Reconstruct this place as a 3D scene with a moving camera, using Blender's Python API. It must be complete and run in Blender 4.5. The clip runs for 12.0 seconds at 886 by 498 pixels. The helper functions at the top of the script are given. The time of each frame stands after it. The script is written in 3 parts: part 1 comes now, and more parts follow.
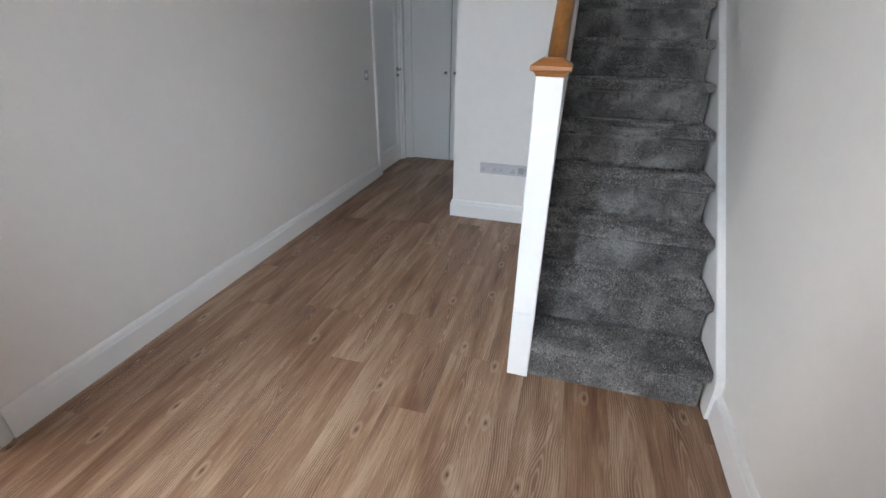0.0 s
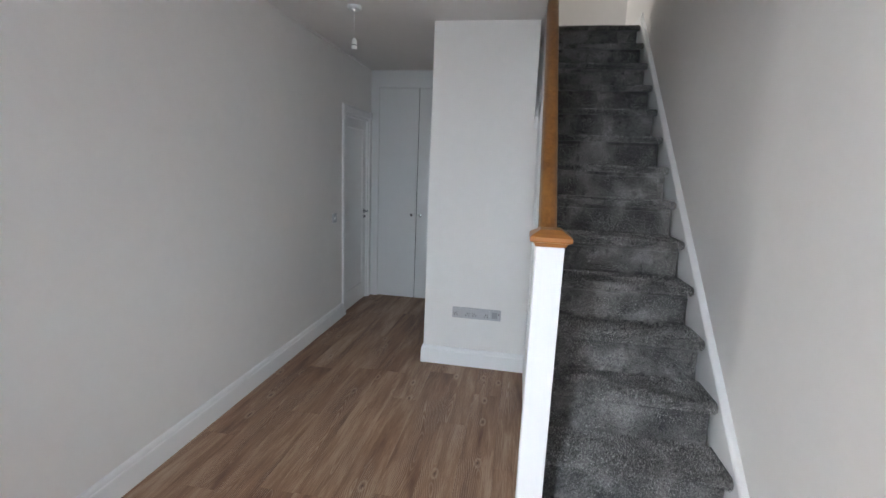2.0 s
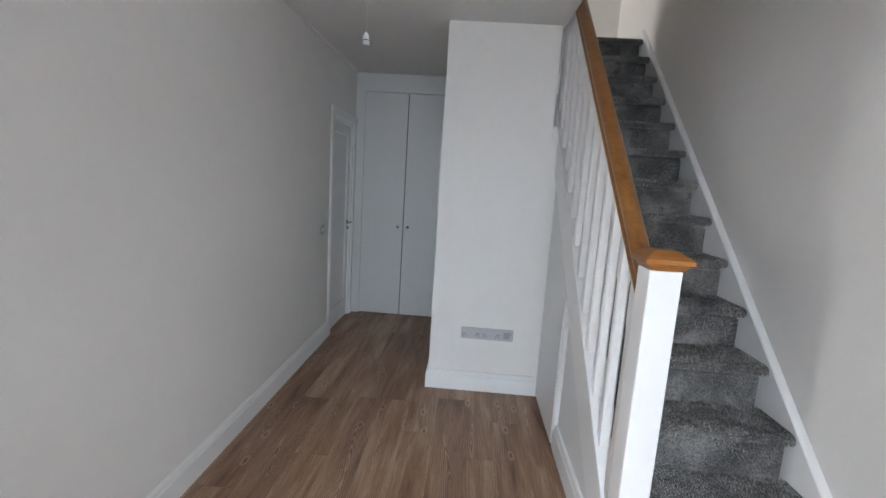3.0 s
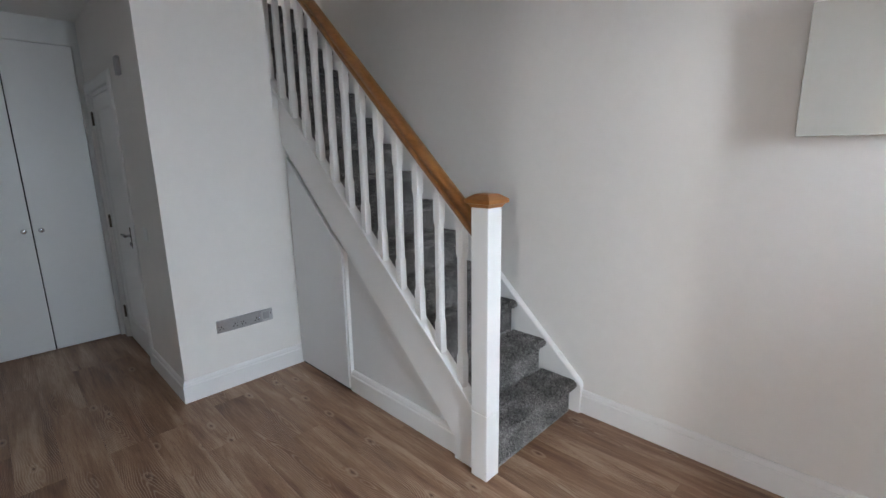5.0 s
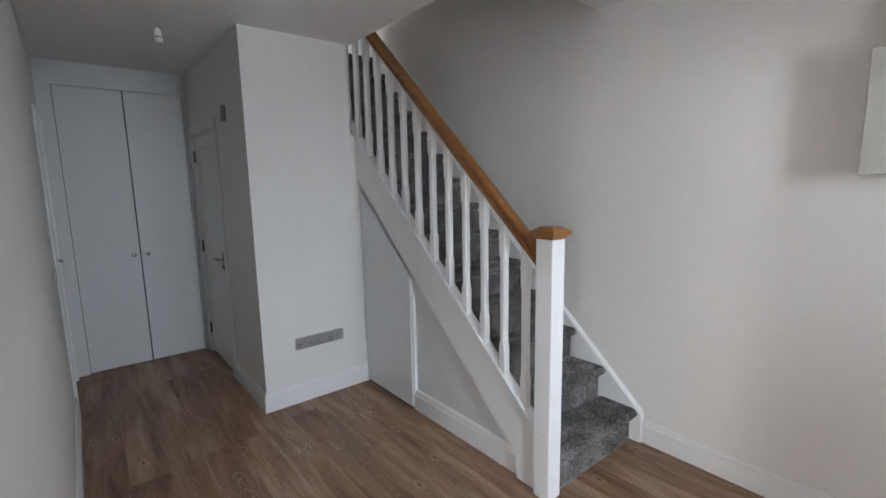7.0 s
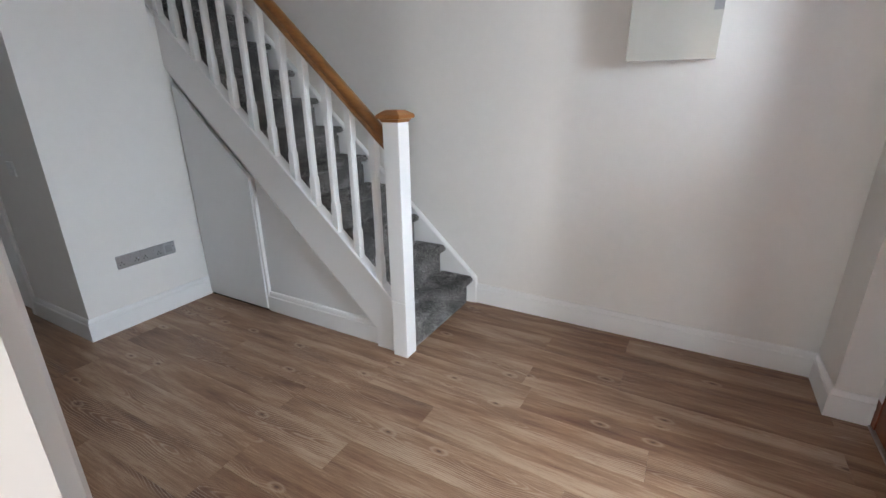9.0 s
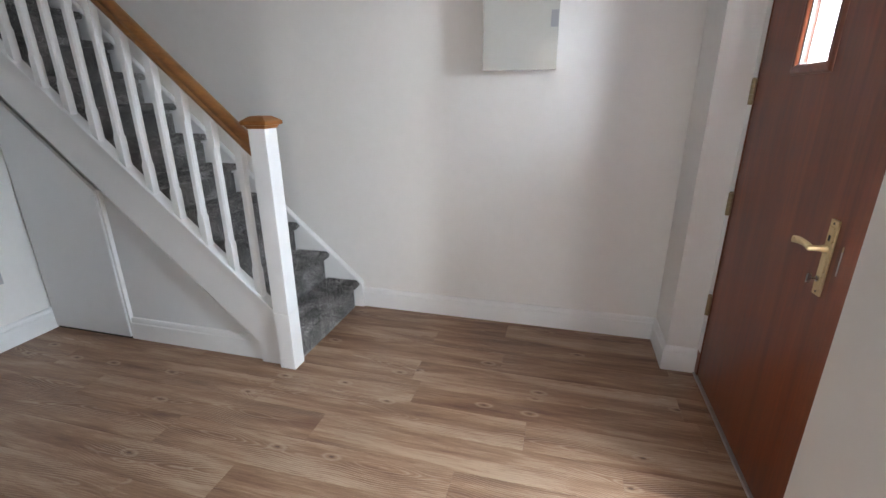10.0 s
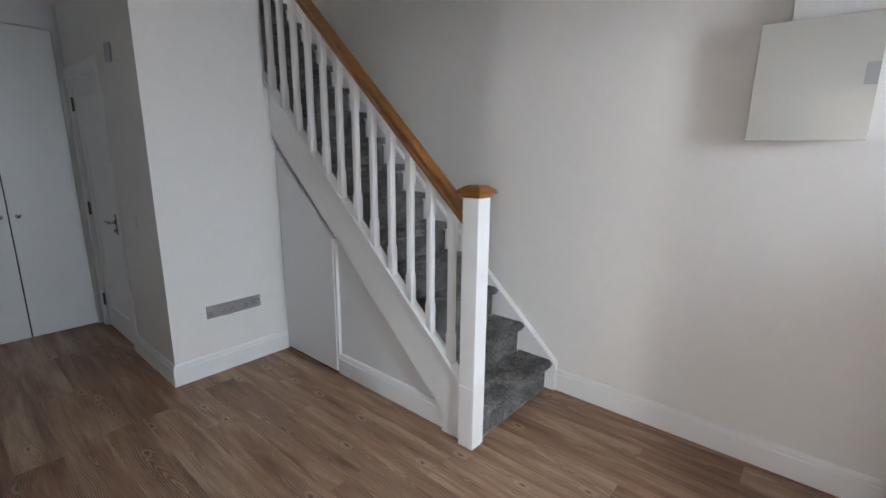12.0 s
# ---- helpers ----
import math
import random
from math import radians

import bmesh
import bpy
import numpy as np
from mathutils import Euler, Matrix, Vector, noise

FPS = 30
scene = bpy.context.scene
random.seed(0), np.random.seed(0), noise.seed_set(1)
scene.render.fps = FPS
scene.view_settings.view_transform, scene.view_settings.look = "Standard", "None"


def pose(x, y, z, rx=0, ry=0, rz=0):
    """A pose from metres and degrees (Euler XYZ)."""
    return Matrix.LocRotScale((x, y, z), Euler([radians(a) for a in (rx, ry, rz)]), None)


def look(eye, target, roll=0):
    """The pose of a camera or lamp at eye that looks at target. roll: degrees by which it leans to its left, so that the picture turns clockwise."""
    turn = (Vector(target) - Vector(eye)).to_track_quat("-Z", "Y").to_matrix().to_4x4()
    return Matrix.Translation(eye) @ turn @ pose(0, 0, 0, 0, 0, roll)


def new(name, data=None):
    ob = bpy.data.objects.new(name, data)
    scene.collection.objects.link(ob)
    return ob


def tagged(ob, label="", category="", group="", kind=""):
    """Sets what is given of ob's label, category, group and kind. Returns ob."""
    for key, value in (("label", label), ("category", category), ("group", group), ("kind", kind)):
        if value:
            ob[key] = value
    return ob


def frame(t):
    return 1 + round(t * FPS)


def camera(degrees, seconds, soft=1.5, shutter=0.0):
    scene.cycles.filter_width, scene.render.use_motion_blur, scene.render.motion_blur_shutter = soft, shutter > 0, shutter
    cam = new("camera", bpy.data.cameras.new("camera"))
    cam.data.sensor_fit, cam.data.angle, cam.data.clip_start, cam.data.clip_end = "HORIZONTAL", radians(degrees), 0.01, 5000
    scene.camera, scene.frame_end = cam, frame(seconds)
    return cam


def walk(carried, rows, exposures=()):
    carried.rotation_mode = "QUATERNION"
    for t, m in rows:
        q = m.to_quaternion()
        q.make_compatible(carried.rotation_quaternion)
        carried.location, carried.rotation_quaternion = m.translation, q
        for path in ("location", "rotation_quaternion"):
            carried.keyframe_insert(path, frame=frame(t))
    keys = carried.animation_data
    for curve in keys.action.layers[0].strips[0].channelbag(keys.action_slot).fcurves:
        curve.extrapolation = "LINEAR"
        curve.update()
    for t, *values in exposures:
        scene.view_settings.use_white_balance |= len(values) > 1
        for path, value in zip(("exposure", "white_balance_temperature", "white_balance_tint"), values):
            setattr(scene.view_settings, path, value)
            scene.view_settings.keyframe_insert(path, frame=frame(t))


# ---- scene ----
cam = camera(89.2, 12.0, soft=1.5)
PATH = [
    (0, (0.92, -3.504, 1.468), (0.439, -1.778, 0.579), 0.9),
    (0.5, (0.919, -3.476, 1.491), (0.429, -1.677, 0.768), 0.7),
    (1, (0.907, -3.451, 1.536), (0.433, -1.611, 0.909), 1.0),
    (1.5, (0.83, -3.433, 1.596), (0.397, -1.538, 1.127), 1.2),
    (2, (0.718, -3.357, 1.572), (0.389, -1.418, 1.208), 2.4),
    (2.5, (0.479, -3.29, 1.563), (0.23, -1.334, 1.227), 3.5),
    (2.7, (0.387, -3.234, 1.551), (0.185, -1.27, 1.234), 3.7),
    (4.5, (-0.545, -3.002, 1.531), (0.408, -1.278, 1.181), -0.2),
    (5, (-0.69, -3.01, 1.549), (0.702, -1.637, 1.131), -0.8),
    (5.5, (-0.771, -3.089, 1.542), (0.768, -1.893, 1.093), 0.8),
    (6, (-0.828, -3.082, 1.573), (0.61, -1.761, 1.14), -0.2),
    (6.5, (-0.866, -3.081, 1.599), (0.426, -1.592, 1.26), -1.2),
    (6.7, (-0.875, -3.083, 1.597), (0.37, -1.548, 1.293), -1.0),
    (8.5, (-0.951, -3.082, 1.511), (0.492, -1.732, 1.198), -1.0),
    (9, (-1.083, -3.111, 1.46), (0.565, -2.192, 0.797), -0.6),
    (9.5, (-1.118, -3.139, 1.481), (0.63, -2.494, 0.754), -0.0),
    (10, (-1.116, -3.203, 1.464), (0.712, -2.715, 0.817), -0.3),
    (10.5, (-1.096, -3.198, 1.505), (0.77, -2.745, 0.945), -0.6),
    (11, (-1.096, -3.17, 1.501), (0.74, -2.546, 1.013), -1.0),
    (11.5, (-1.027, -3.09, 1.516), (0.691, -2.178, 1.047), -0.6),
    (12, (-0.897, -3.048, 1.543), (0.587, -1.781, 1.106), 0.6),
]
walk(cam, [(t, look(eye, target, roll)) for t, eye, target, roll in PATH], [(0, 0.05), (1.0, 0.05), (2.5, 0.02), (4.5, -0.04), (5.5, -0.27), (6.5, -0.27), (8.5, -0.3), (9, -0.1), (9.5, -0.08), (10.5, -0.06), (11.5, -0.14), (12, -0.24)])

# ---- world, sun, large lights ----
world = bpy.data.worlds.new("sky")
scene.world = world
world.use_nodes = True
wn = world.node_tree
sky = wn.nodes.new("ShaderNodeTexSky")
sky.sky_type = "NISHITA"
sky.sun_disc = False
sky.dust_density = 4.0
sky.sun_elevation = radians(53)
sky.sun_rotation = radians(20)
wn.links.new(sky.outputs[0], wn.nodes["Background"].inputs[0])
wn.nodes["Background"].inputs[1].default_value = 0.15

sun_data = bpy.data.lights.new("sun", "SUN")
sun_data.energy = 5.0
sun_data.angle = radians(0.6)
sun_data.color = (1.0, 0.95, 0.88)
sun = new("sun", sun_data)
sun.matrix_world = look((5, 14, 20), (0, 0, 0))


def window_light(name, where, towards, w, h, power, color=(0.90, 0.95, 1.0), spread=180):
    d = bpy.data.lights.new(name, "AREA")
    d.shape, d.size, d.size_y, d.energy, d.color, d.spread = "RECTANGLE", w, h, power, color, radians(spread)
    ob = new(name, d)
    ob.matrix_world = look(where, towards)
    return ob


# Window light at y -5.20; the lamps at -2.0 and -3.88 are added fill.
for wy, w, power in ((-2.0, 0.42, 14), (-3.88, 0.42, 36), (-5.20, 0.36, 68)):
    window_light("room_window_and_fill_light", (-4.98, wy, 1.55), (-3.0, wy, 1.10), w, 1.25, power, (0.97, 0.97, 0.97), 140)
window_light("room_front_window_daylight", (-4.30, -6.19, 1.60), (-4.0, -5.19, 1.30), 0.8, 1.25, 55, (0.95, 0.96, 0.97), 140)
window_light("landing_window_daylight", (-1.45, 1.50, 4.0), (1.6, 1.50, 3.4), 0.55, 1.0, 34, (1.0, 0.97, 0.93))
window_light("side_pane_daylight", (0.135, -4.07, 1.15), (0.135, -3.0, 0.62), 0.18, 1.6, 4.2, (0.64, 0.83, 1.0), 78)
window_light("porch_sky_daylight", (2.10, -5.43, 2.04), (2.10, -3.0, 2.04), 6.2, 1.67, 1850, (0.78, 0.885, 1.0))


# ---- materials ----
class Nodes:
    """A short way to write a node material."""

    def __init__(self, name):
        self.mat = bpy.data.materials.new(name)
        self.mat.use_nodes = True
        self.tree = self.mat.node_tree
        self.bsdf = self.tree.nodes["Principled BSDF"]

    def add(self, kind, **props):
        n = self.tree.nodes.new("ShaderNode" + kind)
        for k, v in props.items():
            if k in n.inputs:
                n.inputs[k].default_value = v
        return n

    def link(self, a, b):
        self.tree.links.new(a, b)

    def coords(self, scale=(1, 1, 1), shift=False):
        tc = self.add("TexCoord")
        out = tc.outputs["Object"]
        if shift:
            info = self.add("ObjectInfo")
            mul = self.add("VectorMath")
            mul.operation = "MULTIPLY_ADD"
            self.link(info.outputs["Random"], mul.inputs[0])
            mul.inputs[1].default_value = (37.0, 53.0, 11.0)
            self.link(out, mul.inputs[2])
            out = mul.outputs[0]
        mp = self.add("Mapping")
        mp.inputs["Scale"].default_value = scale
        self.link(out, mp.inputs["Vector"])
        return mp.outputs[0]

    def noise(self, vec, scale, detail=3.0, rough=0.5, distort=0.0):
        n = self.add("TexNoise", Scale=scale, Detail=detail, Roughness=rough, Distortion=distort)
        self.link(vec, n.inputs["Vector"])
        return n.outputs["Fac"]

    def ramp(self, fac, stops):
        r = self.add("ValToRGB")
        el = r.color_ramp.elements
        while len(el) < len(stops):
            el.new(0.5)
        for e, (p, c) in zip(el, stops):
            e.position = p
            e.color = (*c, 1) if len(c) == 3 else c
        self.link(fac, r.inputs[0])
        return r.outputs[0]

    def math(self, op, a, b=None, c=None):
        m = self.add("Math")
        m.operation = op
        for i, v in enumerate((a, b, c)):
            if v is None:
                continue
            if isinstance(v, (int, float)):
                m.inputs[i].default_value = v
            else:
                self.link(v, m.inputs[i])
        return m.outputs[0]

    def mix(self, fac, a, b, blend="MIX"):
        m = self.add("Mix")
        m.data_type, m.blend_type = "RGBA", blend
        for sock, v in ((m.inputs[0], fac), (m.inputs[6], a), (m.inputs[7], b)):
            if isinstance(v, (int, float)):
                sock.default_value = v
            elif isinstance(v, tuple):
                sock.default_value = (*v, 1)
            else:
                self.link(v, sock)
        return m.outputs[2]

    def bump(self, height, strength=0.3, dist=0.001):
        b = self.add("Bump", Strength=strength, Distance=dist)
        self.link(height, b.inputs["Height"])
        self.link(b.outputs[0], self.bsdf.inputs["Normal"])


def grey(v):
    return (v, v, v)


def paint(name, col, rough, grain=180.0, depth=0.00025, vary=0.03, coat=0.0):
    m = Nodes(name)
    v = m.coords()
    big = m.noise(v, 1.3, 3)
    mid = m.noise(v, 14, 4, 0.6)
    lo = tuple(c * (1 - vary) for c in col)
    hi = tuple(min(1, c * (1 + vary)) for c in col)
    m.link(m.ramp(m.math("ADD", m.math("MULTIPLY", big, 0.6), m.math("MULTIPLY", mid, 0.4)), [(0.3, lo), (0.7, hi)]), m.bsdf.inputs["Base Color"])
    m.link(m.math("MULTIPLY_ADD", mid, 0.12, rough - 0.06), m.bsdf.inputs["Roughness"])
    m.bump(m.noise(v, grain, 3, 0.7), 0.35, depth)
    if coat:
        m.bsdf.inputs["Coat Weight"].default_value = coat
        m.bsdf.inputs["Coat Roughness"].default_value = 0.05
    return m.mat


def metal(name, col, rough, scratch=0.08):
    m = Nodes(name)
    v = m.coords()
    m.bsdf.inputs["Metallic"].default_value = 1.0
    n = m.noise(v, 90, 4, 0.6)
    m.link(m.ramp(n, [(0.3, tuple(c * 0.85 for c in col)), (0.7, col)]), m.bsdf.inputs["Base Color"])
    m.link(m.math("MULTIPLY_ADD", n, scratch * 2, rough - scratch), m.bsdf.inputs["Roughness"])
    return m.mat


def plank_material():
    """Brushed oak look: fine straight grain, nested cathedral arches along the plank, a few ringed knots."""
    m = Nodes("oak_vinyl_plank")
    info = m.add("ObjectInfo").outputs["Random"]
    xyz = m.add("SeparateXYZ")
    m.link(m.coords(), xyz.inputs[0])
    across = xyz.outputs[0]
    # knots: sparse cells that bend the grain around them
    vor = m.add("TexVoronoi", Scale=1.0, Randomness=0.85)
    vor.voronoi_dimensions = "2D"
    m.link(m.coords((6.0, 2.6, 1), shift=True), vor.inputs["Vector"])
    sep = m.add("SeparateColor")
    m.link(vor.outputs["Color"], sep.inputs[0])
    rare = m.math("GREATER_THAN", sep.outputs[0], 0.60)
    reach = m.math("MULTIPLY", m.math("SUBTRACT", 1.0, m.math("MINIMUM", m.math("DIVIDE", vor.outputs["Distance"], 0.36), 1.0)), rare)
    push = m.math("POWER", reach, 2.2)
    ring = m.math("MULTIPLY", m.ramp(reach, [(0.62, grey(0.0)), (0.74, grey(1.0)), (0.84, grey(0.15)), (0.9, grey(0.0))]), rare)
    core = m.math("MULTIPLY", m.ramp(reach, [(0.87, grey(0.0)), (0.95, grey(1.0))]), rare)
    # arches: distance from a wandering heart line, less a slow height along the plank
    heart = m.math("MULTIPLY_ADD", m.noise(m.coords((0.1, 1.1, 1), shift=True), 1.0, 1), 0.26, -0.13)
    off = m.math("SUBTRACT", across, heart)
    dist = m.math("SQRT", m.math("MULTIPLY_ADD", off, off, 0.00016))
    height = m.noise(m.coords((0.25, 1.5, 1), shift=True), 1.0, 2, 0.5)
    wob = m.noise(m.coords((40, 12, 1), shift=True), 1.0, 3, 0.6)
    field = m.math("ADD", m.math("MULTIPLY", dist, 700.0), m.math("MULTIPLY_ADD", height, 95.0, m.math("MULTIPLY", wob, 5.0)))
    field = m.math("ADD", field, m.math("MULTIPLY", push, 14.0))
    bands = m.math("MULTIPLY_ADD", m.math("SINE", field), 0.5, 0.5)
    figure = m.ramp(m.noise(m.coords((5.5, 1.3, 1), shift=True), 1.0, 2, 0.5, 0.3), [(0.46, grey(0.0)), (0.60, grey(1.0))])
    streak = m.noise(m.coords((75, 3.0, 1), shift=True), 1.0, 4, 0.65)
    fibre = m.noise(m.coords((190, 8, 1), shift=True), 1.0, 4, 0.75)
    tone = m.noise(m.coords((12.0, 1.4, 1), shift=True), 1.0, 2, 0.5, 0.5)
    f = m.math("ADD", m.math("MULTIPLY", streak, 0.20), m.math("MULTIPLY_ADD", fibre, 0.34, m.math("MULTIPLY", tone, 0.56)))
    f = m.math("ADD", f, m.math("MULTIPLY_ADD", info, 0.06, -0.005))
    f = m.math("SUBTRACT", f, m.math("MULTIPLY", m.math("MULTIPLY", m.math("POWER", bands, 3.0), figure), 0.045))
    col = m.ramp(f, [(0.40, (0.110, 0.045, 0.023)), (0.49, (0.192, 0.095, 0.052)), (0.59, (0.285, 0.163, 0.096)), (0.70, (0.42, 0.286, 0.190))])
    # pale brushed lines between the rings, dark pores
    pale = m.math("MULTIPLY", m.math("POWER", m.math("SUBTRACT", 1.0, bands), 5.0), figure)
    col = m.mix(m.math("MULTIPLY", pale, 0.36), col, (0.60, 0.49, 0.385))
    pores = m.math("GREATER_THAN", m.noise(m.coords((420, 16, 1), shift=True), 1.0, 2, 0.7), 0.62)
    col = m.mix(m.math("MULTIPLY", pores, 0.28), col, (0.10, 0.058, 0.038))
    col = m.mix(m.math("MULTIPLY", ring, 0.34), col, (0.56, 0.44, 0.33))
    col = m.mix(m.math("MULTIPLY", core, 0.85), col, (0.085, 0.040, 0.024))
    m.link(col, m.bsdf.inputs["Base Color"])
    m.link(m.math("MULTIPLY_ADD", fibre, 0.22, 0.34), m.bsdf.inputs["Roughness"])
    m.bump(m.math("ADD", fibre, m.math("MULTIPLY", streak, 0.8)), 0.35, 0.0006)
    return m.mat


def oak(name, dark, light, axis="y"):
    m = Nodes(name)
    s = {"x": (4, 60, 60), "y": (60, 4, 60), "z": (60, 60, 4)}[axis]
    v = m.coords(s, shift=True)
    n = m.noise(v, 1.0, 4, 0.6, 0.6)
    s2 = {"x": (0.8, 10, 10), "y": (10, 0.8, 10), "z": (10, 10, 0.8)}[axis]
    n2 = m.noise(m.coords(s2, shift=True), 1.0, 3, 0.5, 0.8)
    f = m.math("ADD", m.math("MULTIPLY", n, 0.5), m.math("MULTIPLY", n2, 0.5))
    m.link(m.ramp(f, [(0.32, dark), (0.68, light)]), m.bsdf.inputs["Base Color"])
    m.link(m.math("MULTIPLY_ADD", n, 0.15, 0.27), m.bsdf.inputs["Roughness"])
    m.bump(n, 0.2, 0.0004)
    return m.mat


def carpet_material(name, tufts):
    m = Nodes(name)
    v = m.coords(shift=True)
    lay = m.noise(v, 5.5, 2, 0.5, 0.4)
    mid = m.noise(v, 70, 3, 0.7)
    if tufts:
        fine = m.add("NewGeometry").outputs["Random Per Island"]
    else:
        fine = m.noise(v, 300, 3, 0.75)
    lay = m.ramp(lay, [(0.34, grey(0.15)), (0.66, grey(0.85))])
    f = m.math("ADD", m.math("MULTIPLY", lay, 0.34), m.math("ADD", m.math("MULTIPLY", mid, 0.26), m.math("MULTIPLY", fine, 0.44)))
    marks = m.noise(m.coords((26, 26, 17), shift=True), 1.0, 1, 0.4)
    f = m.math("SUBTRACT", f, m.math("MULTIPLY", m.ramp(marks, [(0.60, grey(0.0)), (0.70, grey(1.0))]), 0.09))
    m.link(m.ramp(f, [(0.28, (0.018, 0.017, 0.017)), (0.46, (0.074, 0.069, 0.066)), (0.60, (0.22, 0.207, 0.197)), (0.78, (0.56, 0.535, 0.51))]), m.bsdf.inputs["Base Color"])
    m.bsdf.inputs["Roughness"].default_value = 0.9
    m.bsdf.inputs["Sheen Weight"].default_value = 0.3
    if not tufts:
        m.bump(m.math("ADD", fine, m.math("MULTIPLY", mid, 0.8)), 0.9, 0.006)
    return m.mat


def gloss_front():
    m = Nodes("gloss_white_laminate")
    n = m.noise(m.coords(), 30, 3)
    m.link(m.ramp(n, [(0.3, (0.57, 0.56, 0.515)), (0.7, (0.58, 0.57, 0.525))]), m.bsdf.inputs["Base Color"])
    m.bsdf.inputs["Roughness"].default_value = 0.04
    m.bsdf.inputs["IOR"].default_value = 2.3
    return m.mat


def glass_material():
    m = Nodes("clear_glass")
    m.bsdf.inputs["Transmission Weight"].default_value = 1.0
    m.bsdf.inputs["Roughness"].default_value = 0.02
    m.bsdf.inputs["IOR"].default_value = 1.45
    return m.mat


WALL = paint("matt_wall_emulsion", (0.822, 0.799, 0.772), 0.55)
CEIL = paint("ceiling_emulsion", (0.80, 0.775, 0.75), 0.85)
STAIR_BOARD = paint("stair_board_paint", (0.76, 0.765, 0.77), 0.38, 90, 0.00012, 0.02)
TRIM = paint("white_satin_paint", (0.84, 0.835, 0.83), 0.33, 90, 0.00012, 0.02)
CUP = paint("grey_white_door_paint", (0.73, 0.735, 0.735), 0.4, 120, 0.00012, 0.02)
PLANK = plank_material()
RAIL = oak("varnished_oak", (0.16, 0.060, 0.014), (0.33, 0.14, 0.038))
CAPWOOD = oak("varnished_oak_cap", (0.19, 0.066, 0.014), (0.34, 0.135, 0.033), "x")
MAHOG = oak("dark_mahogany", (0.105, 0.025, 0.010), (0.235, 0.060, 0.022), "z")
CARPET = carpet_material("grey_carpet_backing", False)
TUFT = carpet_material("grey_carpet_pile", True)
GLASS = glass_material()
CHROME = metal("polished_chrome", (0.52, 0.52, 0.54), 0.12)
STEEL = metal("brushed_steel", (0.50, 0.51, 0.53), 0.3)
BRASS = metal("polished_brass", (0.74, 0.58, 0.32), 0.30)
OLD_BRASS = metal("tarnished_brass", (0.36, 0.28, 0.17), 0.34)
BRONZE = metal("dark_bronze", (0.13, 0.11, 0.09), 0.45)
SOCKET = metal("satin_socket_plate", (0.56, 0.56, 0.58), 0.38)
PLASTIC = paint("white_plastic", (0.78, 0.78, 0.77), 0.3, 60, 0.00005, 0.01)
GREYPL = paint("grey_plastic", (0.33, 0.33, 0.345), 0.35, 60, 0.00005, 0.02)
# Real black parts, and shade painted black under and behind doors.
BLACK = paint("black_parts_and_shade", (0.012, 0.012, 0.013), 0.7)
GLOSS = gloss_front()
RENDER_OUT = paint("outside_render", (0.88, 0.87, 0.84), 0.9, 60, 0.002, 0.1)
PAVING = paint("paving", (0.30, 0.29, 0.27), 0.9, 30, 0.003, 0.2)
GRASS = paint("lawn", (0.06, 0.10, 0.035), 0.95, 50, 0.01, 0.4)


# ---- mesh helpers ----
def mesh_from(bm, name, material, smooth=False):
    bmesh.ops.recalc_face_normals(bm, faces=bm.faces)
    me = bpy.data.meshes.new(name)
    bm.to_mesh(me)
    bm.free()
    me.materials.append(material)
    if smooth:
        for p in me.polygons:
            p.use_smooth = True
        me.set_sharp_from_angle(angle=radians(38))
    return me


def part(name, bm, material, parent=None, label="", smooth=False, at=None):
    ob = new(name, mesh_from(bm, name, material, smooth))
    if at is not None:
        ob.matrix_world = at
    if parent is not None:
        ob.parent = parent
    return tagged(ob, label)


def thing(name, x, y, z, label, category, group=""):
    ob = new(name)
    ob.empty_display_size = 0.1
    ob.location = (x, y, z)
    return tagged(ob, label, category, group)


def box(x0, x1, y0, y1, z0, z1, bevel=0.0, bm=None, segs=1):
    bm = bm or bmesh.new()
    v = [bm.verts.new((x, y, z)) for x in (x0, x1) for y in (y0, y1) for z in (z0, z1)]
    fs = [bm.faces.new([v[i] for i in q]) for q in ((0, 1, 3, 2), (4, 6, 7, 5), (0, 4, 5, 1), (2, 3, 7, 6), (0, 2, 6, 4), (1, 5, 7, 3))]
    if bevel:
        es = list({e for f in fs for e in f.edges})
        bmesh.ops.bevel(bm, geom=es, offset=bevel, segments=segs, affect="EDGES", profile=0.7)
    return bm


def prism(pts, a0, a1, axis="x", bevel=0.0, bm=None):
    """A flat outline pushed along an axis. axis x: pts are (y, z); y: (x, z); z: (x, y)."""
    bm = bm or bmesh.new()
    place = {"x": lambda p, a: (a, p[0], p[1]), "y": lambda p, a: (p[0], a, p[1]), "z": lambda p, a: (p[0], p[1], a)}[axis]
    lo = [bm.verts.new(place(p, a0)) for p in pts]
    hi = [bm.verts.new(place(p, a1)) for p in pts]
    fs = [bm.faces.new(lo), bm.faces.new(hi[::-1])]
    for i in range(len(pts)):
        j = (i + 1) % len(pts)
        fs.append(bm.faces.new((lo[i], hi[i], hi[j], lo[j])))
    if bevel:
        bmesh.ops.bevel(bm, geom=list({e for f in fs for e in f.edges}), offset=bevel, segments=1, affect="EDGES")
    return bm


